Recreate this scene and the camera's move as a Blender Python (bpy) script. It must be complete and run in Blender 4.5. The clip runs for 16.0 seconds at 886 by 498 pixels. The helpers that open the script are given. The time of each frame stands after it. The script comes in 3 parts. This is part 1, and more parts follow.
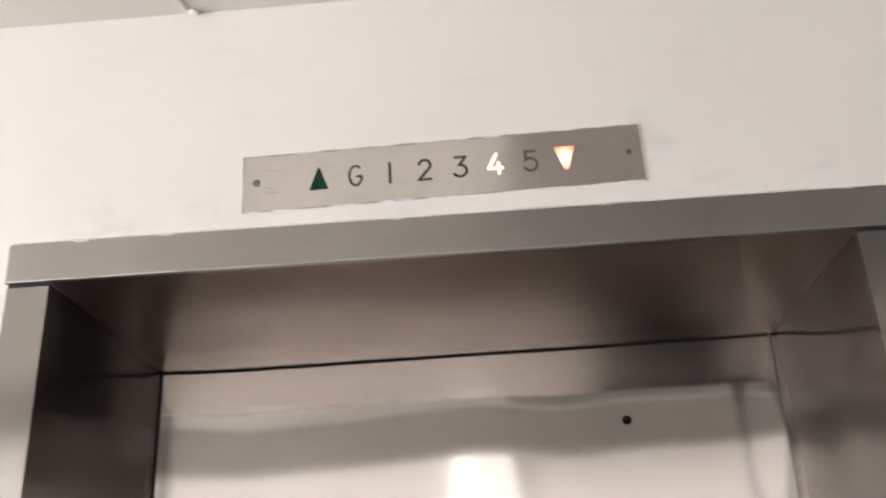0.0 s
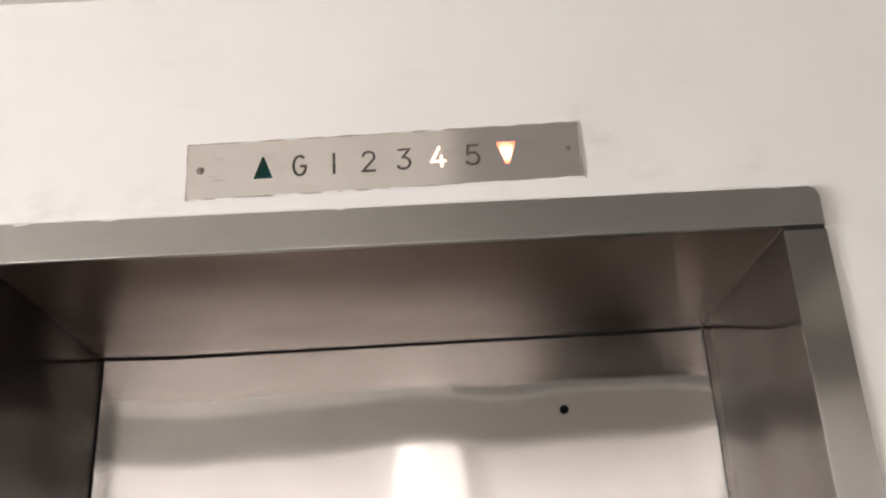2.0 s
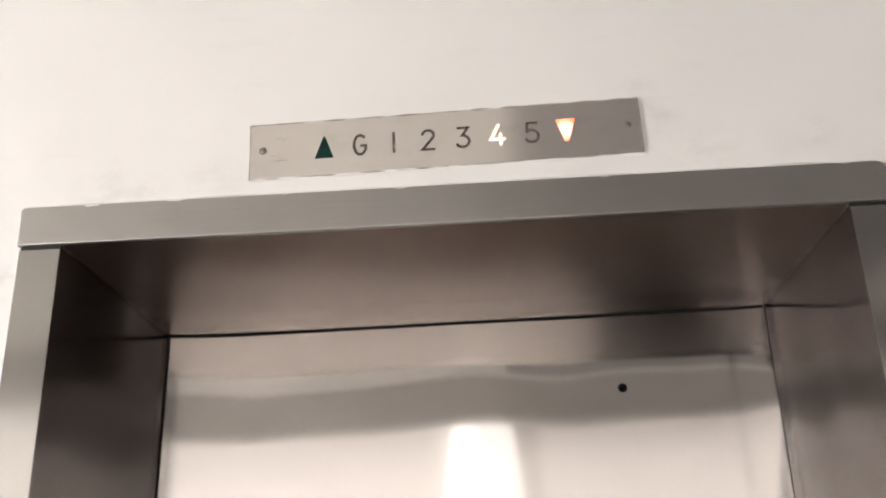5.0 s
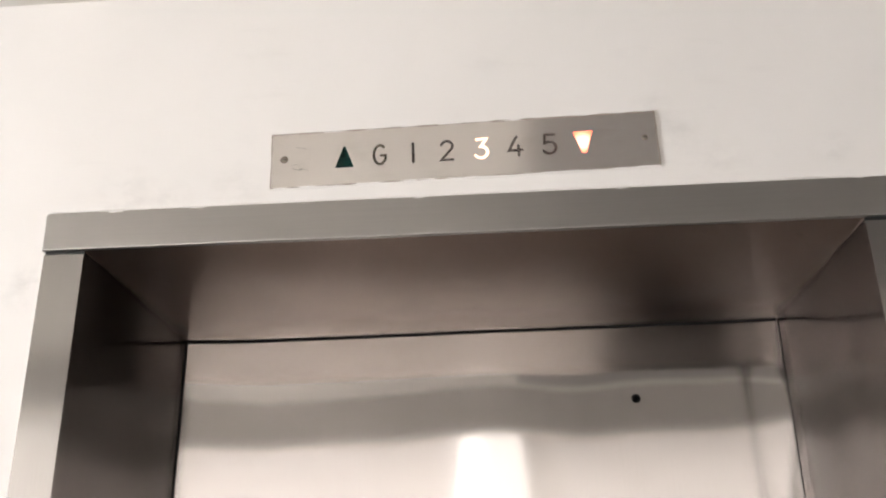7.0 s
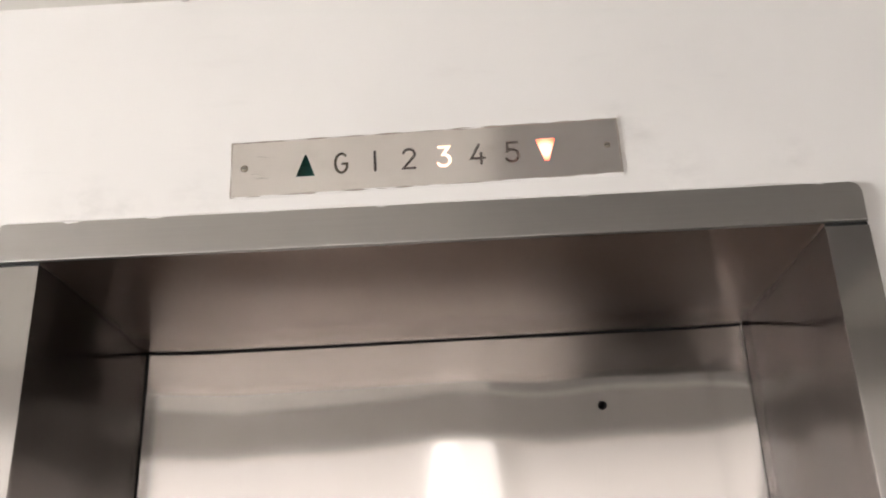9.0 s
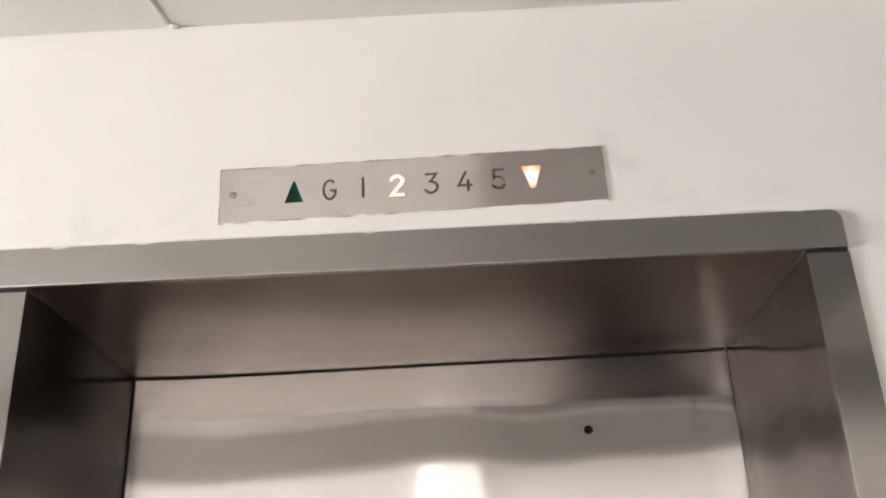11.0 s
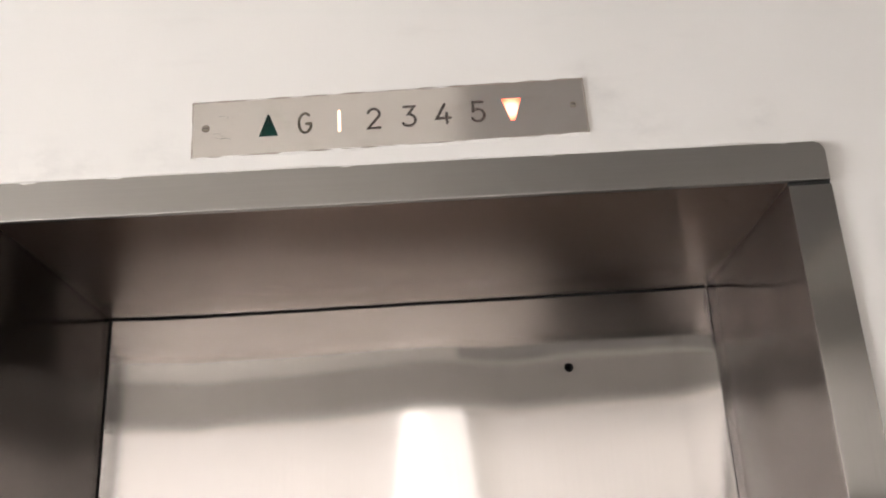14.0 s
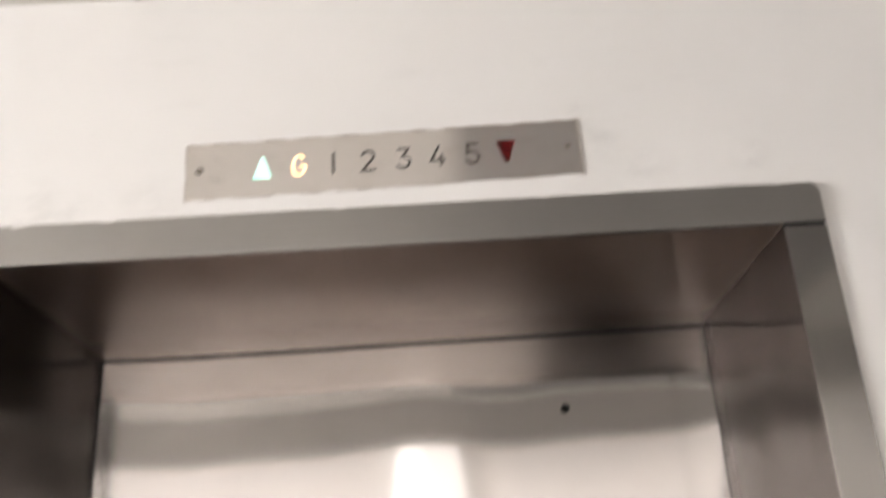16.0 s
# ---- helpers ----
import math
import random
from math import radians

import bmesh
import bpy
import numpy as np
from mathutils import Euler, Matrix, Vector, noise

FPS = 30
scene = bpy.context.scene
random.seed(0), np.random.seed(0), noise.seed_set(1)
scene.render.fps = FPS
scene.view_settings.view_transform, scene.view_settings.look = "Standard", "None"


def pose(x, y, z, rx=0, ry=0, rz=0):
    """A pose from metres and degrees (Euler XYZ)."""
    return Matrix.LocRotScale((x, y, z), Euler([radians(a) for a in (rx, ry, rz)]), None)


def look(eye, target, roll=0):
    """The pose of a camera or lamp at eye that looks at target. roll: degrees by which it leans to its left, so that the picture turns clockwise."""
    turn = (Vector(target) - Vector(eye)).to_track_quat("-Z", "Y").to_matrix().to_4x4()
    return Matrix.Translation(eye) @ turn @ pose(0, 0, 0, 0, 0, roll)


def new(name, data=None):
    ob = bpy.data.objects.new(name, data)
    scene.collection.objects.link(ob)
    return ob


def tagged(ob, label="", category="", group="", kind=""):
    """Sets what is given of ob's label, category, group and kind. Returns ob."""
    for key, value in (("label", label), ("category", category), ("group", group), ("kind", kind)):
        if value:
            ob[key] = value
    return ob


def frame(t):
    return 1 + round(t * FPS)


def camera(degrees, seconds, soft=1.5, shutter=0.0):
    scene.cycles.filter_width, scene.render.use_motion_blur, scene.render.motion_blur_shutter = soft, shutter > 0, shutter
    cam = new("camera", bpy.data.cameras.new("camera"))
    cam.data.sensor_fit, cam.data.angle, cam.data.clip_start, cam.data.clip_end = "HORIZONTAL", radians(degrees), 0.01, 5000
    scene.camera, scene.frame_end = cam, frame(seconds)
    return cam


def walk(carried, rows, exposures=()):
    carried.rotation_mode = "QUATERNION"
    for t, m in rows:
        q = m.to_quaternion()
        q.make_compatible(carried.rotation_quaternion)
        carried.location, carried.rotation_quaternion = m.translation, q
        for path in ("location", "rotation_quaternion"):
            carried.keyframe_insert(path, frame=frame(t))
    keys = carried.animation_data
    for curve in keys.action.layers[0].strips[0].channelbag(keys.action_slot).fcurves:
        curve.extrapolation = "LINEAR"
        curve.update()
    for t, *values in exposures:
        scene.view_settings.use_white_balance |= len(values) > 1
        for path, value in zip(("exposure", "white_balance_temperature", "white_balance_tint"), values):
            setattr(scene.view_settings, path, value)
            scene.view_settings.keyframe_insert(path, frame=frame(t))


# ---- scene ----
cam = camera(53.3, 16.0, soft=1.9, shutter=1.2)
PATH = [
    (0, (0.048, -0.915, 1.741), (-0.05, 0.937, 2.49), -2.7),
    (0.5, (0.045, -0.924, 1.74), (-0.082, 0.923, 2.496), -2.1),
    (1, (0.054, -0.924, 1.738), (-0.028, 0.936, 2.47), -2.4),
    (1.5, (0.061, -0.928, 1.742), (0.074, 0.934, 2.471), -3.8),
    (2, (0.061, -0.931, 1.735), (0.069, 0.934, 2.459), -2.9),
    (2.5, (0.057, -0.933, 1.733), (0.058, 0.932, 2.457), -2.6),
    (3, (0.051, -0.931, 1.731), (0.016, 0.944, 2.425), -2.5),
    (3.5, (0.054, -0.939, 1.734), (-0.015, 0.936, 2.428), -2.2),
    (4, (0.052, -0.935, 1.731), (-0.029, 0.941, 2.421), -2.3),
    (4.5, (0.052, -0.935, 1.73), (-0.046, 0.94, 2.419), -2.2),
    (7, (0.041, -0.948, 1.724), (-0.087, 0.917, 2.435), -1.0),
    (7.5, (0.044, -0.951, 1.729), (-0.069, 0.905, 2.464), -1.4),
    (8, (0.046, -0.945, 1.732), (-0.062, 0.911, 2.469), -1.7),
    (8.5, (0.049, -0.942, 1.731), (-0.034, 0.919, 2.458), -2.1),
    (9, (0.053, -0.941, 1.731), (-0.014, 0.924, 2.451), -2.1),
    (11.5, (0.05, -0.955, 1.733), (0.02, 0.891, 2.502), -2.5),
    (12, (0.046, -0.957, 1.729), (0.011, 0.892, 2.49), -2.3),
    (12.5, (0.042, -0.955, 1.731), (0.002, 0.904, 2.467), -2.0),
    (13, (0.043, -0.94, 1.727), (-0.007, 0.929, 2.436), -2.0),
    (13.5, (0.051, -0.931, 1.722), (0.005, 0.954, 2.387), -2.6),
    (14, (0.057, -0.93, 1.72), (0.055, 0.958, 2.379), -3.0),
    (14.5, (0.056, -0.93, 1.72), (0.052, 0.952, 2.397), -2.8),
    (15, (0.052, -0.931, 1.723), (0.04, 0.943, 2.422), -2.6),
    (15.5, (0.053, -0.934, 1.727), (0.035, 0.938, 2.431), -2.6),
    (15.8, (0.06, -0.932, 1.727), (0.031, 0.941, 2.429), -2.5),
    (15.9, (0.054, -0.935, 1.733), (0.051, 0.937, 2.436), -3.0),
    (16, (0.057, -0.928, 1.733), (0.072, 0.935, 2.46), -3.4),
]
walk(cam, [(t, look(eye, target, roll)) for t, eye, target, roll in PATH],
     exposures=[(0, -0.04), (1, -0.01), (2, 0.0), (3, 0.04), (3.5, 0.12), (4, 0.03), (7, 0.0), (12.5, 0.0), (15, -0.03), (16, 0.0)])


# ---- world and exposure ----
world = bpy.data.worlds.new("world")
scene.world = world
world.use_nodes = True
world.node_tree.nodes["Background"].inputs[0].default_value = (0.02, 0.02, 0.022, 1)

LAMP_WALL = 1.2       # glow of the opal wall light opposite the lift
FILL_CEILING = 6.5    # glow of the unseen fill panel added behind the beam
SIDE_FILL_WATTS = 930.0  # side light through the added, unseen window at the end of the hall
ADDED_WINDOW = (-2.85, -0.28, 1.00, 2.38)

# ---- sizes, metres ----
HALF = 0.45           # half the clear opening
LINTEL = 2.10         # underside of the head, at the front
DEEP = 0.356          # depth of the reveal
DOOR_Y = 0.3695        # face of the landing door
TRIM = 0.050          # width of the face trims
CEIL = 2.460
HALL_L, HALL_R, HALL_B = -6.0, 3.4, -3.10
DADO = 0.59
DARK_OPENING = (0.52, 2.15, 1.88)   # unlit opening added opposite to dim reflections: from, to, height
CEIL_DARK = (0.115, 1.05, -1.70, -0.16)   # added dark panel in the ceiling: x from, to, y from, to
BEAM = (-1.98, -1.83, 2.303)    # downstand across the ceiling: back, front, underside



def soffit_drop(x):
    """How far the soffit has sunk at its back edge; it hangs lower on one side."""
    return 0.01515 - 0.00255 * x / HALF


def step(a, b, v):
    f = min(1.0, max(0.0, (v - a) / (b - a)))
    return f * f * (3 - 2 * f)


def edge_curl(x, z):
    """The sheet is dished: towards its side edges it comes forward, more so low on the closing side."""
    a, b = max(0.0, -0.318 - x), max(0.0, x - 0.343)
    c = max(0.0, x - 0.395)
    d = max(0.0, c - 0.030)
    bent = 0.58 * b * b + 0.5 * (c * c - d * d) * max(0.0, 1 + 3 * (z - 1.93))
    return -0.69 * a * a - bent * step(2.36, 1.93, z)


# ---- materials ----
def nodes_of(name):
    m = bpy.data.materials.new(name)
    m.use_nodes = True
    nt = m.node_tree
    return m, nt, nt.nodes["Principled BSDF"]


def coords(nt, scale, kind="Object"):
    tc = nt.nodes.new("ShaderNodeTexCoord")
    mp = nt.nodes.new("ShaderNodeMapping")
    mp.inputs["Scale"].default_value = scale
    nt.links.new(tc.outputs[kind], mp.inputs["Vector"])
    return mp.outputs["Vector"]


def noise_tex(nt, vec, scale, detail=4.0, rough=0.55):
    n = nt.nodes.new("ShaderNodeTexNoise")
    n.inputs["Scale"].default_value = scale
    n.inputs["Detail"].default_value = detail
    n.inputs["Roughness"].default_value = rough
    nt.links.new(vec, n.inputs["Vector"])
    return n.outputs["Fac"]


def ramp(nt, fac, lo, hi, a, b):
    r = nt.nodes.new("ShaderNodeMapRange")
    r.inputs[1].default_value, r.inputs[2].default_value = lo, hi
    r.inputs[3].default_value, r.inputs[4].default_value = a, b
    nt.links.new(fac, r.inputs[0])
    return r.outputs[0]


def tint(nt, fac, c0, c1):
    r = nt.nodes.new("ShaderNodeMix")
    r.data_type = "RGBA"
    r.inputs[6].default_value, r.inputs[7].default_value = (*c0, 1), (*c1, 1)
    nt.links.new(fac, r.inputs[0])
    return r.outputs[2]


def bump(nt, height, strength, distance, bsdf, before=None):
    b = nt.nodes.new("ShaderNodeBump")
    b.inputs["Strength"].default_value, b.inputs["Distance"].default_value = strength, distance
    nt.links.new(height, b.inputs["Height"])
    if before is not None:
        nt.links.new(before, b.inputs["Normal"])
    nt.links.new(b.outputs["Normal"], bsdf.inputs["Normal"])
    return b.outputs["Normal"]


def paint(name, c0, c1, rough=0.55, relief=0.0003, smudges=()):
    """Old brushed wall paint: broad patches, roller grain and a few lumps."""
    m, nt, b = nodes_of(name)
    v = coords(nt, (1, 1, 1))
    broad = noise_tex(nt, v, 2.3, 5, 0.6)
    base = tint(nt, ramp(nt, broad, 0.2, 0.8, 0, 1), c0, c1)
    scuff = ramp(nt, noise_tex(nt, coords(nt, (4, 4, 17)), 1.5, 6, 0.65), 0.60, 0.80, 0.0, 0.13)
    mx = nt.nodes.new("ShaderNodeMix")
    mx.data_type = "RGBA"
    mx.inputs[7].default_value = (c0[0] * 0.62, c0[1] * 0.61, c0[2] * 0.60, 1)
    nt.links.new(scuff, mx.inputs[0])
    nt.links.new(base, mx.inputs[6])
    colour = mx.outputs[2]
    for x, z, reach, strong in smudges:
        # grubby finger marks: a ragged patch of grey film round one spot
        far = nt.nodes.new("ShaderNodeVectorMath")
        far.operation = "DISTANCE"
        far.inputs[1].default_value = (x, 0, z)
        nt.links.new(v, far.inputs[0])
        film = nt.nodes.new("ShaderNodeMath")
        film.operation = "MULTIPLY"
        nt.links.new(ramp(nt, far.outputs["Value"], reach, reach * 0.2, 0, 1), film.inputs[0])
        nt.links.new(ramp(nt, noise_tex(nt, coords(nt, (0.8, 1.0, 1.3)), 34, 4, 0.6), 0.42, 0.85, 0, strong), film.inputs[1])
        mx = nt.nodes.new("ShaderNodeMix")
        mx.data_type = "RGBA"
        mx.inputs[7].default_value = (0.36, 0.345, 0.33, 1)
        nt.links.new(film.outputs[0], mx.inputs[0])
        nt.links.new(colour, mx.inputs[6])
        colour = mx.outputs[2]
    nt.links.new(colour, b.inputs["Base Color"])
    nt.links.new(ramp(nt, noise_tex(nt, v, 14, 3), 0.3, 0.7, rough - 0.1, rough + 0.12), b.inputs["Roughness"])
    low = bump(nt, noise_tex(nt, v, 7.0, 3, 0.5), 0.5, 0.006, b)
    bump(nt, noise_tex(nt, coords(nt, (1.0, 1.0, 1.6)), 160, 4, 0.6), 0.5, relief, b, low)
    return m


def steel(name, c0, c1, rough, aniso=0.0, smear_way=(0, 0, 1), grain=(2.5, 2.5, 260), relief=0.00002, smear=0.05, stain=0.0):
    """Brushed stainless sheet with drawn grain and hand smears; reflections are drawn out across the grain, along smear_way."""
    m, nt, b = nodes_of(name)
    b.inputs["Metallic"].default_value = 1.0
    hair = noise_tex(nt, coords(nt, grain), 1.6, 5, 0.65)
    cloud = noise_tex(nt, coords(nt, (1.0, 1.0, 2.2)), 6.0, 5, 0.6)
    mix = nt.nodes.new("ShaderNodeMath")
    mix.operation = "ADD"
    nt.links.new(ramp(nt, hair, 0.1, 0.9, 0, 0.5), mix.inputs[0])
    nt.links.new(ramp(nt, cloud, 0.1, 0.9, 0, 0.5), mix.inputs[1])
    colour = tint(nt, mix.outputs[0], c0, c1)
    if stain:
        mx = nt.nodes.new("ShaderNodeMix")
        mx.data_type = "RGBA"
        mx.inputs[7].default_value = (c0[0] * 0.60, c0[1] * 0.56, c0[2] * 0.48, 1)
        spot = ramp(nt, noise_tex(nt, coords(nt, (14, 14, 34)), 1.4, 6, 0.65), 0.52, 0.74, 0.0, stain)
        nt.links.new(spot, mx.inputs[0])
        nt.links.new(colour, mx.inputs[6])
        colour = mx.outputs[2]
    nt.links.new(colour, b.inputs["Base Color"])
    nt.links.new(ramp(nt, cloud, 0.0, 1.0, rough - smear / 2, rough + smear * 1.5), b.inputs["Roughness"])
    if aniso:
        b.inputs["Anisotropic"].default_value = aniso
        tg = nt.nodes.new("ShaderNodeCombineXYZ")
        for socket, value in zip(tg.inputs, smear_way):
            socket.default_value = value
        nt.links.new(tg.outputs[0], b.inputs["Tangent"])
    bump(nt, hair, 0.35, relief, b)
    return m


def plain(name, colour, rough=0.5, metal=0.0, wear=0.25):
    m, nt, b = nodes_of(name)
    v = coords(nt, (1, 1, 1))
    dark = tuple(c * (1 - wear) for c in colour)
    nt.links.new(tint(nt, noise_tex(nt, v, 60, 4), dark, colour), b.inputs["Base Color"])
    b.inputs["Roughness"].default_value, b.inputs["Metallic"].default_value = rough, metal
    bump(nt, noise_tex(nt, v, 300, 3), 0.2, 0.0002, b)
    return m


def glow(name, colour, strength):
    m, nt, b = nodes_of(name)
    b.inputs["Base Color"].default_value = (*colour, 1)
    b.inputs["Emission Color"].default_value = (*colour, 1)
    b.inputs["Emission Strength"].default_value = strength
    return m


def tube_glow(name, colour, strength, middle, reach):
    """An opal sheet that is brightest in front of the upright tube behind it."""
    m, nt, b = nodes_of(name)
    b.inputs["Base Color"].default_value = tuple(0.35 * c for c in colour) + (1,)
    b.inputs["Emission Color"].default_value = (*colour, 1)
    tc = nt.nodes.new("ShaderNodeTexCoord")
    sp = nt.nodes.new("ShaderNodeSeparateXYZ")
    off = nt.nodes.new("ShaderNodeMath")
    off.operation = "SUBTRACT"
    off.inputs[1].default_value = middle
    far = nt.nodes.new("ShaderNodeMath")
    far.operation = "ABSOLUTE"
    nt.links.new(tc.outputs["Object"], sp.inputs[0])
    nt.links.new(sp.outputs["X"], off.inputs[0])
    nt.links.new(off.outputs[0], far.inputs[0])
    nt.links.new(ramp(nt, far.outputs[0], 0.05, reach, strength * 1.6, strength), b.inputs["Emission Strength"])
    return m


def bulb_glow(name, core, rim, strength, reach):
    """A lamp face that is hottest at its middle."""
    m, nt, b = nodes_of(name)
    tc = nt.nodes.new("ShaderNodeTexCoord")
    ln = nt.nodes.new("ShaderNodeVectorMath")
    ln.operation = "LENGTH"
    nt.links.new(tc.outputs["Object"], ln.inputs[0])
    near = ramp(nt, ln.outputs["Value"], 0.002, reach, 0, 1)
    nt.links.new(tint(nt, near, core, rim), b.inputs["Emission Color"])
    b.inputs["Base Color"].default_value = (0.5, 0.4, 0.3, 1)
    b.inputs["Emission Strength"].default_value = strength
    return m


def lens(name, body, clear, share, rough=0.35):
    """Tinted plastic: part of the light goes straight through, tinted, the rest is scattered by the dark body."""
    m, nt, b = nodes_of(name)
    b.inputs["Base Color"].default_value = (*body, 1)
    b.inputs["Roughness"].default_value = rough
    tr = nt.nodes.new("ShaderNodeBsdfTransparent")
    tr.inputs[0].default_value = (*clear, 1)
    mx = nt.nodes.new("ShaderNodeMixShader")
    mx.inputs[0].default_value = share
    nt.links.new(b.outputs[0], mx.inputs[1])
    nt.links.new(tr.outputs[0], mx.inputs[2])
    nt.links.new(mx.outputs[0], nt.nodes["Material Output"].inputs["Surface"])
    return m


M_WALL = paint("wall_paint", (0.795, 0.77, 0.748), (0.835, 0.81, 0.788), smudges=((0.258, 2.222, 0.035, 0.34), (0.30, 2.176, 0.05, 0.26), (-0.405, 2.168, 0.05, 0.34), (-0.35, 2.163, 0.03, 0.36), (-0.27, 2.176, 0.04, 0.28), (-0.512, 2.06, 0.04, 0.45), (0.43, 2.19, 0.03, 0.28), (0.232, 2.255, 0.03, 0.3)))
M_CEIL = paint("ceiling_paint", (0.75, 0.73, 0.68), (0.80, 0.78, 0.73), 0.7)
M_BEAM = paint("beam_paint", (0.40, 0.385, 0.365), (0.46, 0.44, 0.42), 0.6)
# grey for the added ceiling panel that dims the steel's right-hand reflections
M_CEIL_DARK = paint("dark_panel_paint", (0.32, 0.31, 0.293), (0.38, 0.366, 0.35), 0.6)
M_DADO = paint("dado_paint", (0.075, 0.052, 0.044), (0.10, 0.072, 0.060), 0.5)
M_FLOOR = plain("terrazzo", (0.12, 0.105, 0.095), 0.45)
M_SHAFT = plain("shaft_concrete", (0.10, 0.10, 0.10), 0.8)
M_TRIM = steel("trim_steel", (0.37, 0.356, 0.342), (0.47, 0.453, 0.436), 0.33, 0.0, (0, 0, 1), (3, 3, 300), smear=0.03)
M_TRIM_UP = steel("jamb_steel", (0.35, 0.333, 0.322), (0.46, 0.438, 0.427), 0.10, 0.0, (1, 0, 0), (300, 3, 3), smear=0.03)
M_REVEAL = steel("reveal_steel", (0.78, 0.69, 0.635), (0.97, 0.87, 0.815), 0.22, 0.85, (1, 0, 0), (1.6, 60, 1.6), smear=0.03)
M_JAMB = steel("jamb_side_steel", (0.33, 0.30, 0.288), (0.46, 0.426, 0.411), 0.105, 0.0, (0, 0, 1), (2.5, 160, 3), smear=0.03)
M_DOOR = steel("door_steel", (0.65, 0.613, 0.60), (0.745, 0.708, 0.695), 0.046, 0.0, (1, 0, 0), (160, 3, 3), smear=0.02)
M_PLATE = steel("plate_steel", (0.95, 0.895, 0.865), (0.995, 0.95, 0.93), 0.15, 0.0, (0, 0, 1), (4, 4, 420), smear=0.06, stain=0.20)
M_SCREW = plain("screw_steel", (0.36, 0.32, 0.27), 0.38, 1.0)
M_CORD = plain("dusty_cord", (0.58, 0.545, 0.50), 0.7)
M_EDGE_BROWN = plain("joint_brown", (0.40, 0.34, 0.29), 0.8)
M_RUST = plain("rust_film", (0.17, 0.125, 0.09), 0.75)
M_BLACK = plain("black_lining", (0.012, 0.011, 0.010), 0.8)
M_DEEP_BLACK = plain("deep_black", (0.006, 0.006, 0.006), 0.7)
M_FIXTURE = plain("white_enamel", (0.75, 0.74, 0.72), 0.4)
M_OPAL = tube_glow("opal_diffuser", (1.0, 0.955, 0.90), LAMP_WALL, -0.12, 0.11)
M_FILL_PANEL = glow("fill_panel_glow", (1.0, 0.955, 0.90), FILL_CEILING)
M_FILL_SHEET = glow("fill_sheet_glow", (0.95, 0.97, 1.0), 2.0)
M_DIGIT = lens("smoked_lens", (0.60, 0.50, 0.45), (1.0, 0.97, 0.94), 0.78)
M_AMBER = lens("amber_lens", (0.60, 0.50, 0.45), (1.0, 0.96, 0.80), 0.78)
M_GREEN = lens("green_lens", (0.003, 0.075, 0.062), (0.80, 1.0, 0.93), 0.66, 0.25)
M_RED = lens("red_lens", (0.32, 0.015, 0.02), (1.0, 0.84, 0.74), 0.76, 0.25)
M_LAMP = bulb_glow("digit_lamp_glow", (1.0, 0.80, 0.64), (1.0, 0.56, 0.34), 4.0, 0.022)
M_LAMP_UP = bulb_glow("up_lamp_glow", (1.0, 1.0, 1.0), (0.55, 1.0, 0.85), 4.2, 0.022)
M_LAMP_DOWN = bulb_glow("down_lamp_glow", (1.0, 0.84, 0.70), (1.0, 0.11, 0.05), 7.5, 0.0150)


# ---- mesh helpers ----
def shade(me, smooth=True):
    for p in me.polygons:
        p.use_smooth = smooth


def mesh_object(name, bm, material, smooth=False):
    bmesh.ops.recalc_face_normals(bm, faces=bm.faces)
    me = bpy.data.meshes.new(name)
    bm.to_mesh(me)
    bm.free()
    me.materials.append(material)
    shade(me, smooth)
    if smooth:
        me.set_sharp_from_angle(angle=radians(35))
    return new(name, me)


def part(name, bm, material, parent, label="", smooth=False):
    ob = mesh_object(name, bm, material, smooth)
    ob.parent = parent
    return tagged(ob, label)


def thing(name, m, label, category, group=""):
    ob = new(name)
    ob.empty_display_size = 0.05
    ob.matrix_basis = m
    return tagged(ob, label, category, group)


def box(x0, x1, y0, y1, z0, z1, bevel=0.0, segments=2):
    bm = bmesh.new()
    bmesh.ops.create_cube(bm, size=1.0)
    for v in bm.verts:
        v.co = Vector(((x0 + x1) / 2 + v.co.x * (x1 - x0), (y0 + y1) / 2 + v.co.y * (y1 - y0), (z0 + z1) / 2 + v.co.z * (z1 - z0)))
    if bevel:
        bmesh.ops.bevel(bm, geom=bm.edges[:], offset=bevel, segments=segments, affect="EDGES", profile=0.6)
    return bm


def slab(outline, y0, y1, bevel=0.0):
    """A flat outline in x and z, made solid from y0 to y1."""
    bm = bmesh.new()
    front = [bm.verts.new((x, y0, z)) for x, z in outline]
    back = [bm.verts.new((x, y1, z)) for x, z in outline]
    n = len(outline)
    face = bm.faces.new(front)
    bm.faces.new(back[::-1])
    for i in range(n):
        bm.faces.new((front[i], back[i], back[(i + 1) % n], front[(i + 1) % n]))
    if bevel:
        bmesh.ops.bevel(bm, geom=list(face.edges), offset=bevel, segments=2, affect="EDGES", profile=0.6)
    return bm


def rounded(x0, x1, z0, z1, radii, steps=6):
    """A rectangle with corner radii: bottom left, bottom right, top right, top left."""
    out = []
    centres = ((x0, z0, 1, 1, 180), (x1, z0, -1, 1, 270), (x1, z1, -1, -1, 0), (x0, z1, 1, -1, 90))
    for (x, z, sx, sz, start), r in zip(centres, radii):
        if r <= 0:
            out.append((x, z))
            continue
        for k in range(steps + 1):
            a = radians(start + 90 * k / steps)
            out.append((x + sx * r + r * math.cos(a), z + sz * r + r * math.sin(a)))
    return out


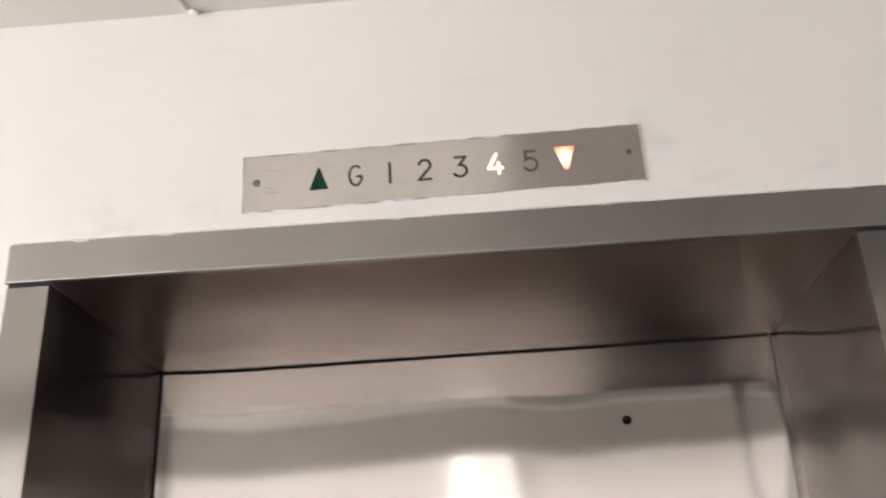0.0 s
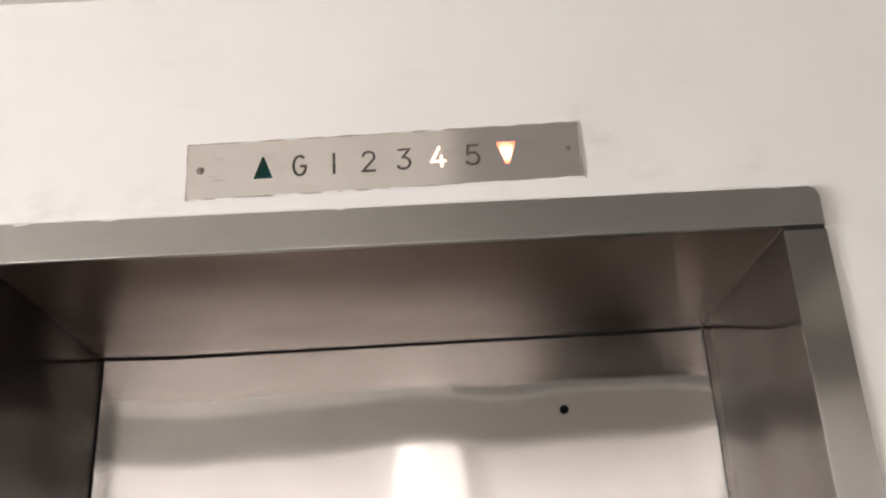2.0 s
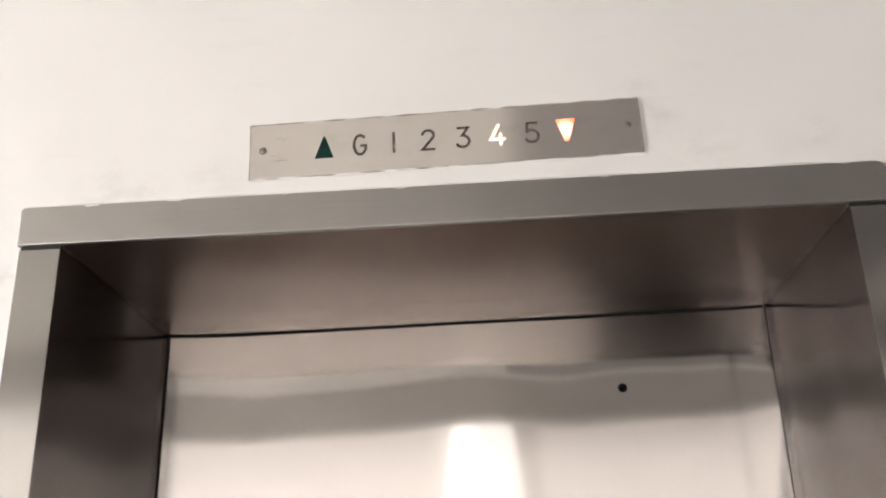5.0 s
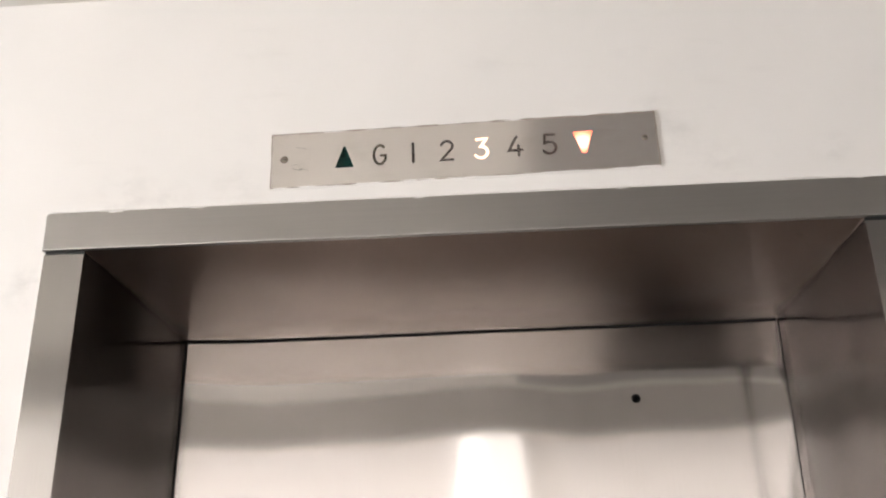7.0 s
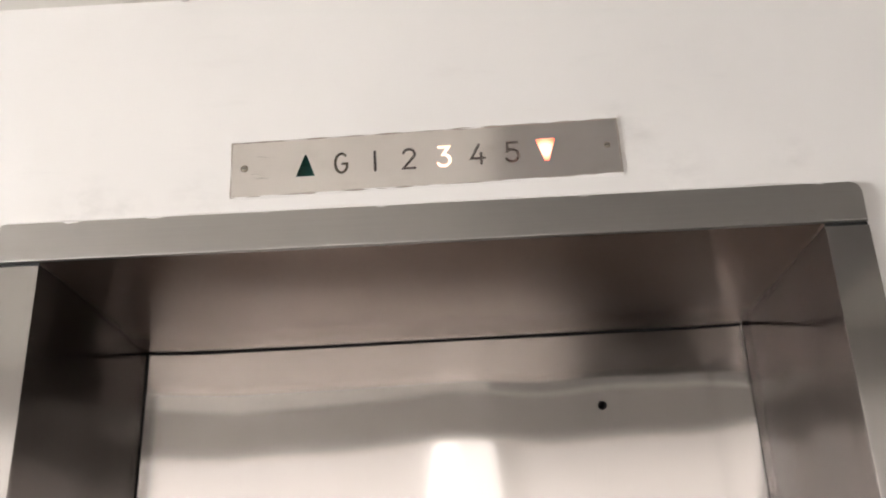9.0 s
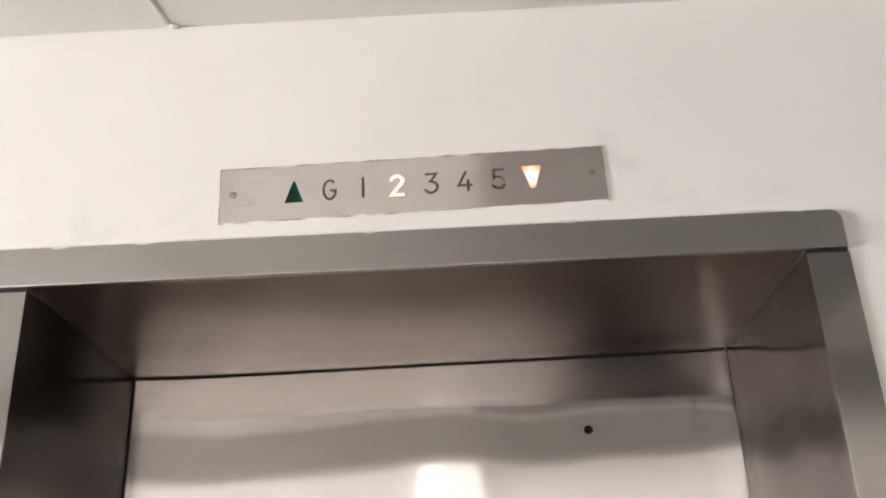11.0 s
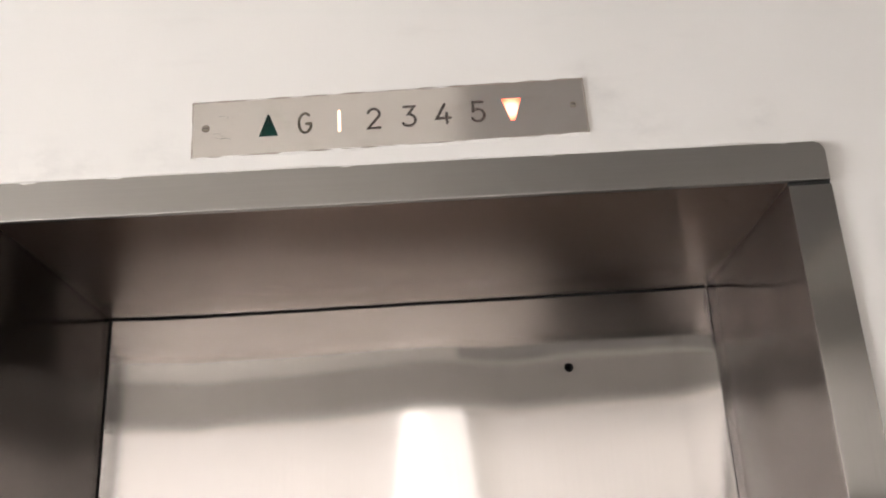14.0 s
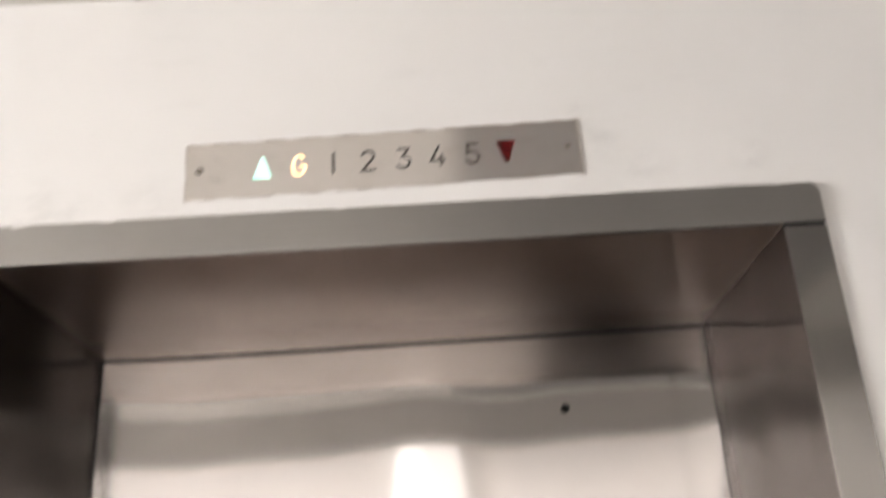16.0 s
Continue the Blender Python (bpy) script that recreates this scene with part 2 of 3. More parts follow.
def tube(points, radius, sides=10):
    bm = bmesh.new()
    rings = []
    for i, p in enumerate(points):
        a, b = Vector(points[max(i - 1, 0)]), Vector(points[min(i + 1, len(points) - 1)])
        q = (b - a).to_track_quat("Z", "Y")
        rings.append([bm.verts.new(Vector(p) + q @ Vector((radius * math.cos(2 * math.pi * k / sides), radius * math.sin(2 * math.pi * k / sides), 0))) for k in range(sides)])
    for r0, r1 in zip(rings, rings[1:]):
        for k in range(sides):
            bm.faces.new((r0[k], r0[(k + 1) % sides], r1[(k + 1) % sides], r1[k]))
    bm.faces.new(rings[0][::-1])
    bm.faces.new(rings[-1])
    return bm


def lathe(profile, sides=24):
    """Turned about the y axis: profile of (radius, y)."""
    bm = bmesh.new()
    rings = []
    for r, y in profile:
        if r < 1e-6:
            rings.append([bm.verts.new((0, y, 0))])
        else:
            rings.append([bm.verts.new((r * math.cos(2 * math.pi * k / sides), y, r * math.sin(2 * math.pi * k / sides))) for k in range(sides)])
    for a, b in zip(rings, rings[1:]):
        for k in range(sides):
            j = (k + 1) % sides
            if len(a) == 1:
                bm.faces.new((a[0], b[k], b[j]))
            elif len(b) == 1:
                bm.faces.new((a[k], a[j], b[0]))
            else:
                bm.faces.new((a[k], a[j], b[j], b[k]))
    return bm


def moved(bm, x=0, y=0, z=0):
    bmesh.ops.translate(bm, verts=bm.verts[:], vec=(x, y, z))
    return bm


def carve(ob, cutters):
    """Cut solids out of a mesh object for good; the cutters are thrown away."""
    temp = []
    for bm in cutters:
        c = mesh_object("cutter", bm, M_BLACK)
        mod = ob.modifiers.new("cut", "BOOLEAN")
        mod.operation, mod.solver, mod.object = "DIFFERENCE", "EXACT", c
        temp.append(c)
    bpy.context.view_layer.update()
    me = bpy.data.meshes.new_from_object(ob.evaluated_get(bpy.context.evaluated_depsgraph_get()))
    ob.modifiers.clear()
    mats = [m for m in ob.data.materials]
    ob.data = me
    me.materials.clear()
    for m in mats[:1]:
        me.materials.append(m)
    for p in me.polygons:
        p.material_index = 0
    for c in temp:
        bpy.data.objects.remove(c)
    return ob


# ---- the hall ----
PLATE_X, PLATE_Z, PLATE_TILT = 0.0015, 2.2125, -0.87
PLATE_END = 0.2312


def build_hall():
    wall = mesh_object("wall_north", box(HALL_L - 0.2, HALL_R + 0.2, 0.0, DEEP, 0.0, CEIL + 0.1), M_WALL)
    recess = box(-0.214, 0.214, -0.02, 0.06, -0.027, 0.027)
    bmesh.ops.transform(recess, matrix=pose(PLATE_X, 0, PLATE_Z, 0, PLATE_TILT, 0), verts=recess.verts[:])
    carve(wall, [box(-HALF - 0.012, HALF + 0.012, -0.1, DEEP + 0.1, -0.1, LINTEL + 0.016), recess])
    tagged(wall, "off-white painted plaster wall round the lift doorway", "wall", kind="structure")
    tagged(mesh_object("floor", box(HALL_L - 0.2, HALL_R + 0.2, HALL_B - 0.2, 0.9, -0.1, 0.0), M_FLOOR), "grey polished terrazzo hall floor", "floor", kind="structure")
    tagged(mesh_object("ceiling", box(HALL_L - 0.2, HALL_R + 0.2, HALL_B - 0.2, -0.0005, CEIL, CEIL + 0.1), M_CEIL), "greyish white painted plaster ceiling", "ceiling", kind="structure")
    south = mesh_object("wall_south", box(HALL_L - 0.2, HALL_R + 0.2, HALL_B - 0.15, HALL_B, 0, CEIL), M_WALL)
    # unseen passage added so the steel's right side reflects something dark
    x0, x1, top = DARK_OPENING
    carve(south, [box(x0, x1, HALL_B - 0.3, HALL_B + 0.1, -0.1, top)])
    for name, b in (("dark_opening_wall_west", (x0 - 0.15, x0, HALL_B - 3.2, HALL_B - 0.15, 0, CEIL)), ("dark_opening_wall_east", (x1, x1 + 0.15, HALL_B - 3.2, HALL_B - 0.15, 0, CEIL)), ("dark_opening_wall_end", (x0, x1, HALL_B - 3.35, HALL_B - 3.2, 0, CEIL))):
        tagged(mesh_object(name, box(*b), M_BEAM), "grey-beige wall of the unseen dark opening added to dim reflections", "wall", kind="structure")
    tagged(mesh_object("dark_opening_ceiling", box(x0, x1, HALL_B - 3.2, HALL_B - 0.2, CEIL, CEIL + 0.1), M_CEIL), "painted ceiling of the unseen dark opening added to dim reflections", "ceiling", kind="structure")
    tagged(mesh_object("dark_opening_floor", box(x0, x1, HALL_B - 3.2, HALL_B - 0.2, -0.1, 0), M_FLOOR), "terrazzo floor of the unseen dark opening added to dim reflections", "floor", kind="structure")
    tagged(south, "off-white painted wall opposite the lift", "wall", kind="structure")
    for a, b in ((HALL_L, x0), (x1, HALL_R)):
        tagged(mesh_object("dado", box(a, b, HALL_B, HALL_B + 0.004, 0, DADO), M_DADO), "dark brown painted lower part of the opposite wall", "dado", kind="structure")
    west = mesh_object("wall_west", box(HALL_L - 0.15, HALL_L, HALL_B, 0, 0, CEIL), M_WALL)
    carve(west, [box(HALL_L - 0.3, HALL_L + 0.1, *ADDED_WINDOW)])
    tagged(west, "off-white painted end wall", "wall", kind="structure")
    tagged(mesh_object("wall_east", box(HALL_R, HALL_R + 0.15, HALL_B, 0, 0, CEIL), M_WALL), "off-white painted end wall", "wall", kind="structure")
    tagged(mesh_object("shaft_wall", box(-0.9, 0.9, 0.62, 0.75, 0, 2.7), M_SHAFT), "dark concrete lift shaft wall", "wall", kind="structure")


def build_beam():
    y0, y1, z = BEAM
    tagged(mesh_object("ceiling_beam", box(HALL_L, HALL_R, y0, y1, z, CEIL, 0.004), M_BEAM), "grey-beige painted beam under the hall ceiling", "beam", kind="structure")


def build_dark_panel():
    """Unseen wide grey ceiling panel beside the lift's middle line, added to darken reflections."""
    t = tagged(new("dark_ceiling_panel"), "unseen grey panel added to the hall ceiling to darken reflections", "access panel", kind="structure")
    t.matrix_basis = pose(0, 0, CEIL)
    x0, x1, y0, y1 = CEIL_DARK
    part("dark_panel", box(x0, x1, y0, y1, -0.006, 0.0005, 0.001), M_CEIL_DARK, t)
    for b in ((x0 - 0.018, x0, y0, y1), (x1, x1 + 0.018, y0, y1), (x0 - 0.018, x1 + 0.018, y0 - 0.018, y0), (x0 - 0.018, x1 + 0.018, y1, y1 + 0.018)):
        part("dark_panel_frame", box(*b, -0.008, 0.0005, 0.001), M_CEIL_DARK, t)


def build_corridor_fill():
    # added light, hidden by the beam, that brightens the wall opposite
    t = thing("ceiling_fill_panel", pose(0.55, -2.40, CEIL), "unseen flush fill panel added behind the beam to brighten the opposite wall", "ceiling light")
    part("base_plate", box(-1.52, 1.52, -0.17, 0.17, -0.012, 0.0, 0.003), M_FIXTURE, t, "white enamel base plate")
    part("diffuser", box(-1.50, 1.50, -0.15, 0.15, -0.030, -0.013, 0.004), M_FILL_PANEL, t, "glowing opal diffuser")


def paint_bead(x0, x1, height, thick, seed, rag=1.0, flip=1, step=0.004):
    """A ragged ridge of brushed paint running along x; its lower edge wavers over what it meets."""
    bm = bmesh.new()
    rows = []
    n = int((x1 - x0) / step)
    for i in range(n + 1):
        x = x0 + (x1 - x0) * i / n
        w = noise.noise((x * 9, seed, 0)) + 0.6 * noise.noise((x * 40, seed, 3)) + 0.35 * noise.noise((x * 120, seed, 5))
        lump = 1.0 + 1.6 * max(0.0, noise.noise((x * 5, seed, 21))) * (1.5 if x < -0.15 else 0.7)
        low = rag * (-0.0012 - 0.0030 * max(w, -0.35)) * lump
        t = thick * (0.75 + 0.5 * noise.noise((x * 30, seed, 9)))
        top = height * (0.8 + 0.5 * noise.noise((x * 14, seed, 7)))
        rows.append([bm.verts.new(p) for p in ((x, 0.001, top), (x, -0.3 * t, 0.55 * top), (x, -0.85 * t, 0.18 * top), (x, -t, low * 0.5), (x, -0.9 * t, low), (x, 0.001, low))])
        for v in rows[-1]:
            v.co.z *= flip
    for a, b in zip(rows, rows[1:]):
        for k in range(5):
            bm.faces.new((a[k], a[k + 1], b[k + 1], b[k]))
    return bm


def build_paint_edges():
    head = mesh_object("trim_paint", moved(paint_bead(-0.497, 0.488, 0.007, 0.0074, 2.0), 0, 0, LINTEL - 0.0005 + TRIM), M_WALL, True)
    for z, flip, seed, thick in ((0.0345, 1, 5.0, 0.0018), (-0.0375, -1, 8.0, 0.0020)):
        bm = paint_bead(-0.2345, 0.2325, 0.005, thick, seed, 0.35, flip, 0.003)
        bmesh.ops.transform(bm, matrix=pose(PLATE_X, 0, PLATE_Z, 0, PLATE_TILT, 0) @ Matrix.Translation((0, 0, z)), verts=bm.verts[:])
        edge = mesh_object("plate_paint", bm, M_WALL, True)
        tagged(edge, "thin ridge of white paint along the indicator plate", "paint edge", kind="structure")
    tagged(head, "ragged ridge of white paint along the steel head", "paint edge", kind="structure")


def build_ceiling_cord():
    pts = [(-0.312 - 0.10 * s + 0.004 * math.sin(9 * s), -0.008 - 0.9 * s, CEIL - 0.0006) for s in [k / 24 for k in range(25)]]
    bm = tube(pts, 0.0046)
    for v in bm.verts:
        v.co.z = CEIL + 0.4 * (v.co.z - CEIL)
    cord = mesh_object("ceiling_cable", bm, M_CORD, True)
    tagged(cord, "thin painted-over cable along the ceiling", "cable")
    lump = bmesh.new()
    bmesh.ops.create_icosphere(lump, subdivisions=3, radius=0.0055)
    for v in lump.verts:
        v.co *= 1 + 0.25 * noise.noise(v.co * 150)
        v.co.z *= 0.4
        v.co.x *= 1.3
    ob = mesh_object("filler_lump", moved(lump, -0.305, -0.006, CEIL - 0.002), M_WALL, True)
    tagged(ob, "small white lump of filler at the ceiling corner", "filler")


def build_wall_light():
    t = thing("wall_light", pose(-0.055, HALL_B, 2.05), "tall lit opal panel light on the opposite wall", "wall light")
    part("housing", box(-0.150, 0.150, 0.0, 0.012, -0.405, 0.405, 0.002), M_FIXTURE, t, "white enamel housing")
    part("diffuser", box(-0.145, 0.145, 0.013, 0.040, -0.40, 0.40, 0.004, 3), M_OPAL, t, "glowing opal diffuser")


def build_added_window():
    """An unseen tall window added in the far end wall; its light rakes along the hall."""
    y0, y1, z0, z1 = ADDED_WINDOW
    t = tagged(new("added_window"), "unseen white-framed window added in the end wall for side light", "window", kind="structure")
    t.matrix_basis = pose(HALL_L, 0, 0)
    for a, b in ((y0, y0 + 0.05), (y1 - 0.05, y1), ((y0 + y1) / 2 - 0.025, (y0 + y1) / 2 + 0.025)):
        part("added_window_frame", box(-0.10, -0.05, a, b, z0, z1, 0.004), M_FIXTURE, t)
    for a, b in ((z0, z0 + 0.05), (z1 - 0.05, z1)):
        part("added_window_frame", box(-0.099, -0.051, y0 + 0.05, y1 - 0.05, a, b, 0.004), M_FIXTURE, t)
    # added area lamp: the hall's main fill from the left
    day = bpy.data.lights.new("side_fill_light", "AREA")
    day.shape, day.size, day.size_y = "RECTANGLE", z1 - z0, y1 - y0
    day.energy, day.color = SIDE_FILL_WATTS, (0.975, 0.962, 0.960)
    lamp = new("side_fill_light", day)
    lamp.matrix_basis = look((HALL_L - 0.03, (y0 + y1) / 2, (z0 + z1) / 2), (0, (y0 + y1) / 2, (z0 + z1) / 2))
    out = tagged(mesh_object("backdrop", box(HALL_L - 1.4, HALL_L - 1.35, -4.5, 2.0, -0.5, 4.5), M_FILL_SHEET), "bright plain sheet behind the added window", "backdrop", kind="structure")


# ---- the lift doorway ----
def build_frame():
    t = thing("lift_door_frame", pose(0, 0, 0), "brushed stainless steel lift door frame with deep reveal", "door frame")
    lo = LINTEL + 0.002
    part("head_trim", slab(rounded(-0.501, 0.498, lo, lo + TRIM - 0.0025, (0, 0, 0.011, 0.003)), -0.0066, 0.0, 0.0021), M_TRIM, t, "brushed steel head trim with paint along its top")
    for s in (-1, 1):
        a, b = sorted((s * HALF, s * (HALF + TRIM - 0.001)))
        part("jamb_trim", box(a, b, -0.0035, 0.0, 0.0, LINTEL - 0.0028, 0.0006), M_TRIM_UP, t)
        part("shadow_gap", box(a + 0.0005, b - 0.0005, -0.0012, 0.0, LINTEL - 0.0027, lo - 0.0001), M_BLACK, t, "dark joint under the head trim")
        a, b = sorted((s * HALF, s * (HALF + 0.011)))
        bm = bmesh.new()
        # slightly buckled side sheet
        ny, nz = 28, 140
        grid = []
        for i in range(ny + 1):
            y = -0.001 + (DEEP + (0.0005 if s < 0 else 0.0022)) * i / ny
            row = []
            for k in range(nz + 1):
                z = LINTEL * k / nz
                u = (0.0012 if s < 0 else 0.0046) * noise.noise((y * 7 + 3 * s, z * 4.5, 1.3)) + 0.0006 * noise.noise((y * 16, z * 11, 4.1 + s))
                u += 0.0022 * math.exp(-((y - 0.20) / 0.085) ** 2) * math.exp(-((z - 1.96) / 0.10) ** 2)
                u *= step(0.0, 0.05, y) * step(DEEP, 0.80 * DEEP, y)
                row.append(bm.verts.new((s * (HALF + 0.0012 + u), y, z)))
            grid.append(row)
        for i in range(ny):
            for k in range(nz):
                bm.faces.new((grid[i][k], grid[i + 1][k], grid[i + 1][k + 1], grid[i][k + 1]))
        bmesh.ops.solidify(bm, geom=bm.faces[:], thickness=0.0015)
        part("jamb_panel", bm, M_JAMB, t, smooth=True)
    bm = bmesh.new()
    nx, ny = 60, 20
    grid = []
    for i in range(nx + 1):
        x = -HALF - 0.010 + (2 * HALF + 0.020) * i / nx
        row = []
        for k in range(ny + 1):
            f = k / ny
            w = 0.0006 * noise.noise((x * 4, f * 2.2, 8.8))
            row.append(bm.verts.new((x, -0.001 + (DOOR_Y + edge_curl(x, LINTEL) - 0.004) * f, LINTEL + 0.002 - soffit_drop(x) * f + w)))
        grid.append(row)
    for i in range(nx):
        for k in range(ny):
            bm.faces.new((grid[i][k], grid[i + 1][k], grid[i + 1][k + 1], grid[i][k + 1]))
    bmesh.ops.solidify(bm, geom=bm.faces[:], thickness=0.0015)
    part("soffit_panel", bm, M_REVEAL, t, "brushed steel soffit of the reveal", True)


def build_seam_strips():
    # added black strips stand in for the shade in the door's seam
    t = thing("door_seam_strip", pose(0, 0.3572, 0), "black strip added to darken the seam round the lift door edge", "door seal")
    bm = bmesh.new()
    rows = []
    for k in range(61):
        x = HALF * (k / 30 - 1)
        y, z = DOOR_Y + edge_curl(x, LINTEL) - 0.3572, LINTEL + 0.0007 - soffit_drop(x)
        rows.append([bm.verts.new(p) for p in ((x, y - 0.0046, z), (x, y - 0.001, z), (x, y - 0.001, z + 0.006), (x, y - 0.0046, z + 0.006))])
    for a, b in zip(rows, rows[1:]):
        for k in range(4):
            bm.faces.new((a[k], a[(k + 1) % 4], b[(k + 1) % 4], b[k]))
    bm.faces.new(rows[0])
    bm.faces.new(rows[-1])
    part("head_seam_strip", bm, M_DEEP_BLACK, t)
    for s in (-1, 1):
        a, b = sorted((s * (HALF + (-0.0006 if s < 0 else 0.0012)), s * (HALF + (0.0014 if s < 0 else 0.0018))))
        part("side_seam_strip", box(a, b, *((-0.0042, -0.0009) if s < 0 else (-0.0012, 0.0016)), 0.0, LINTEL - 0.0150), M_DEEP_BLACK, t)


HOLE_X, HOLE_Z, HOLE_R = 0.2329, 1.977, 0.0062


def door_warp(x, z):
    """How far the thin door sheet bulges, in metres."""
    lean = 0.0045 * math.exp(-((x - 0.155) / 0.075) ** 2) - 0.0030 * math.exp(-((x - 0.02) / 0.07) ** 2) + 0.0025 * math.exp(-((x + 0.13) / 0.09) ** 2)
    lean += 0.0100 * step(-0.02, -0.42, x) + 0.0020 * math.exp(-((x - 0.35) / 0.08) ** 2)
    soft = 0.00035 * noise.noise((x * 3.1, z * 2.3, 0.7)) + 0.00012 * noise.noise((x * 9, z * 6, 2.7))
    return lean * (z - 1.95) * math.exp(-((z - 1.95) / 0.35) ** 2) + soft + edge_curl(x, z)


def build_door():
    t = thing("lift_door", pose(0, DOOR_Y, 0), "closed brushed stainless steel sliding lift door", "lift door")
    bm = bmesh.new()
    c = 0.012
    xs = sorted({round(-0.4545 + 0.909 * i / 150, 5) for i in range(151) if abs(-0.4545 + 0.909 * i / 150 - HOLE_X) > c + 0.003} | {HOLE_X - c, HOLE_X + c})
    zs = sorted({round(0.01 + 2.11 * i / 150, 5) for i in range(151) if abs(0.01 + 2.11 * i / 150 - HOLE_Z) > c + 0.003} | {HOLE_Z - c, HOLE_Z + c})
    grid = [[bm.verts.new((x, door_warp(x, z), z)) for z in zs] for x in xs]
    hi, hk = xs.index(HOLE_X - c), zs.index(HOLE_Z - c)
    for i in range(len(xs) - 1):
        for k in range(len(zs) - 1):
            if (i, k) != (hi, hk):
                bm.faces.new((grid[i][k], grid[i + 1][k], grid[i + 1][k + 1], grid[i][k + 1]))
    corner = [grid[hi + 1][hk + 1], grid[hi][hk + 1], grid[hi][hk], grid[hi + 1][hk]]
    ring = []
    for q in range(24):
        a = 2 * math.pi * q / 24
        x, z = HOLE_X + HOLE_R * math.cos(a), HOLE_Z + HOLE_R * math.sin(a)
        ring.append(bm.verts.new((x, door_warp(x, z), z)))
    for q in range(4):
        seg = [ring[(6 * q + 3 + j) % 24] for j in range(7)]
        for a, b in zip(seg[:3], seg[1:4]):
            bm.faces.new((corner[q], a, b))
        bm.faces.new((corner[q], seg[3], corner[(q + 1) % 4]))
        for a, b in zip(seg[3:6], seg[4:]):
            bm.faces.new((corner[(q + 1) % 4], a, b))
    panel = part("door_panel", bm, M_DOOR, t, "brushed steel sheet, slightly buckled", True)
    sleeve = moved(lathe([(HOLE_R + 0.0012, 0.0003), (HOLE_R - 0.0004, -0.0004), (HOLE_R - 0.001, 0.001), (HOLE_R - 0.001, 0.03), (0, 0.03)]), HOLE_X, door_warp(HOLE_X, HOLE_Z), HOLE_Z)
    part("release_hole", sleeve, M_DEEP_BLACK, t, "round black emergency release hole")
    for x in (-0.4525, 0.4525):
        part("door_edge", box(x - 0.0015, x + 0.0015, -0.007, 0.035, 0.01, 2.12), M_DOOR, t)


# ---- the floor indicator ----
def arc(cx, cz, rx, rz, a0, a1, n=14):
    return [(cx + rx * math.cos(radians(a0 + (a1 - a0) * k / n)), cz + rz * math.sin(radians(a0 + (a1 - a0) * k / n))) for k in range(n + 1)]


def stroke(points, width):
    """The outline of a pen stroke of that width along points, with blunt round ends."""
    p = [Vector(q) for q in points]
    left, right = [], []
    for i, q in enumerate(p):
        d0 = (q - p[i - 1]).normalized() if i else (p[1] - q).normalized()
        d1 = (p[i + 1] - q).normalized() if i < len(p) - 1 else d0
        n0, n1 = Vector((-d0.y, d0.x)), Vector((-d1.y, d1.x))
        m = (n0 + n1).normalized()
        m *= width / 2 / max(m.dot(n0), 0.5)
        left.append(q + m)
        right.append(q - m)

    def cap(q, out):
        side = Vector((-out.y, out.x))
        return [q + (side * math.cos(a) + out * math.sin(a)) * width / 2 for a in (radians(45), radians(90), radians(135))]

    end = cap(p[-1], (p[-1] - p[-2]).normalized())
    begin = cap(p[0], (p[0] - p[1]).normalized())
    return [tuple(v) for v in left + end + right[::-1] + begin]


GH, GW = 0.0125, 0.0070   # half height and half width of a figure, along the pen's line
GLYPHS = (
    ("G", -0.1005, [arc(0.0008, 0, GW + 0.0004, GH, 52, 360 - 25, 26) + [(GW + 0.0004, -0.0010), (0.0022, -0.0010)]]),
    ("1", -0.0595, [[(0, GH), (0, -GH)]]),
    ("2", -0.0187, [arc(0, 0.0058, GW - 0.0002, 0.0067, 165, -28, 16) + [(-GW, -GH), (GW, -GH)]]),
    ("3", 0.0232, [[(-GW + 0.0008, GH), (GW - 0.001, GH), (-0.0012, 0.0025)] + arc(-0.0010, -0.0050, 0.0078, 0.0075, 78, -150, 18)]),
    ("4", 0.0632, [[(0.0018, GH), (-GW - 0.0008, -0.0056), (GW + 0.0012, -0.0056)], [(0.0038, 0.0010), (0.0038, -GH)]]),
    ("5", 0.1044, [[(GW - 0.001, GH), (-GW + 0.0016, GH), (-GW + 0.0009, 0.0006)], arc(-0.0008, -0.0046, 0.0078, 0.0079, 136, -150, 18)]),
)
UP_X, DOWN_X = -0.1430, 0.1442


def triangle(x, way):
    tip = 0.0012 if way > 0 else 0.0024
    return [(x + a, -0.0010 + b * way) for a, b in ((-0.0114, -0.0142), (0.0114, -0.0142), (tip, 0.0142), (-tip, 0.0142))]


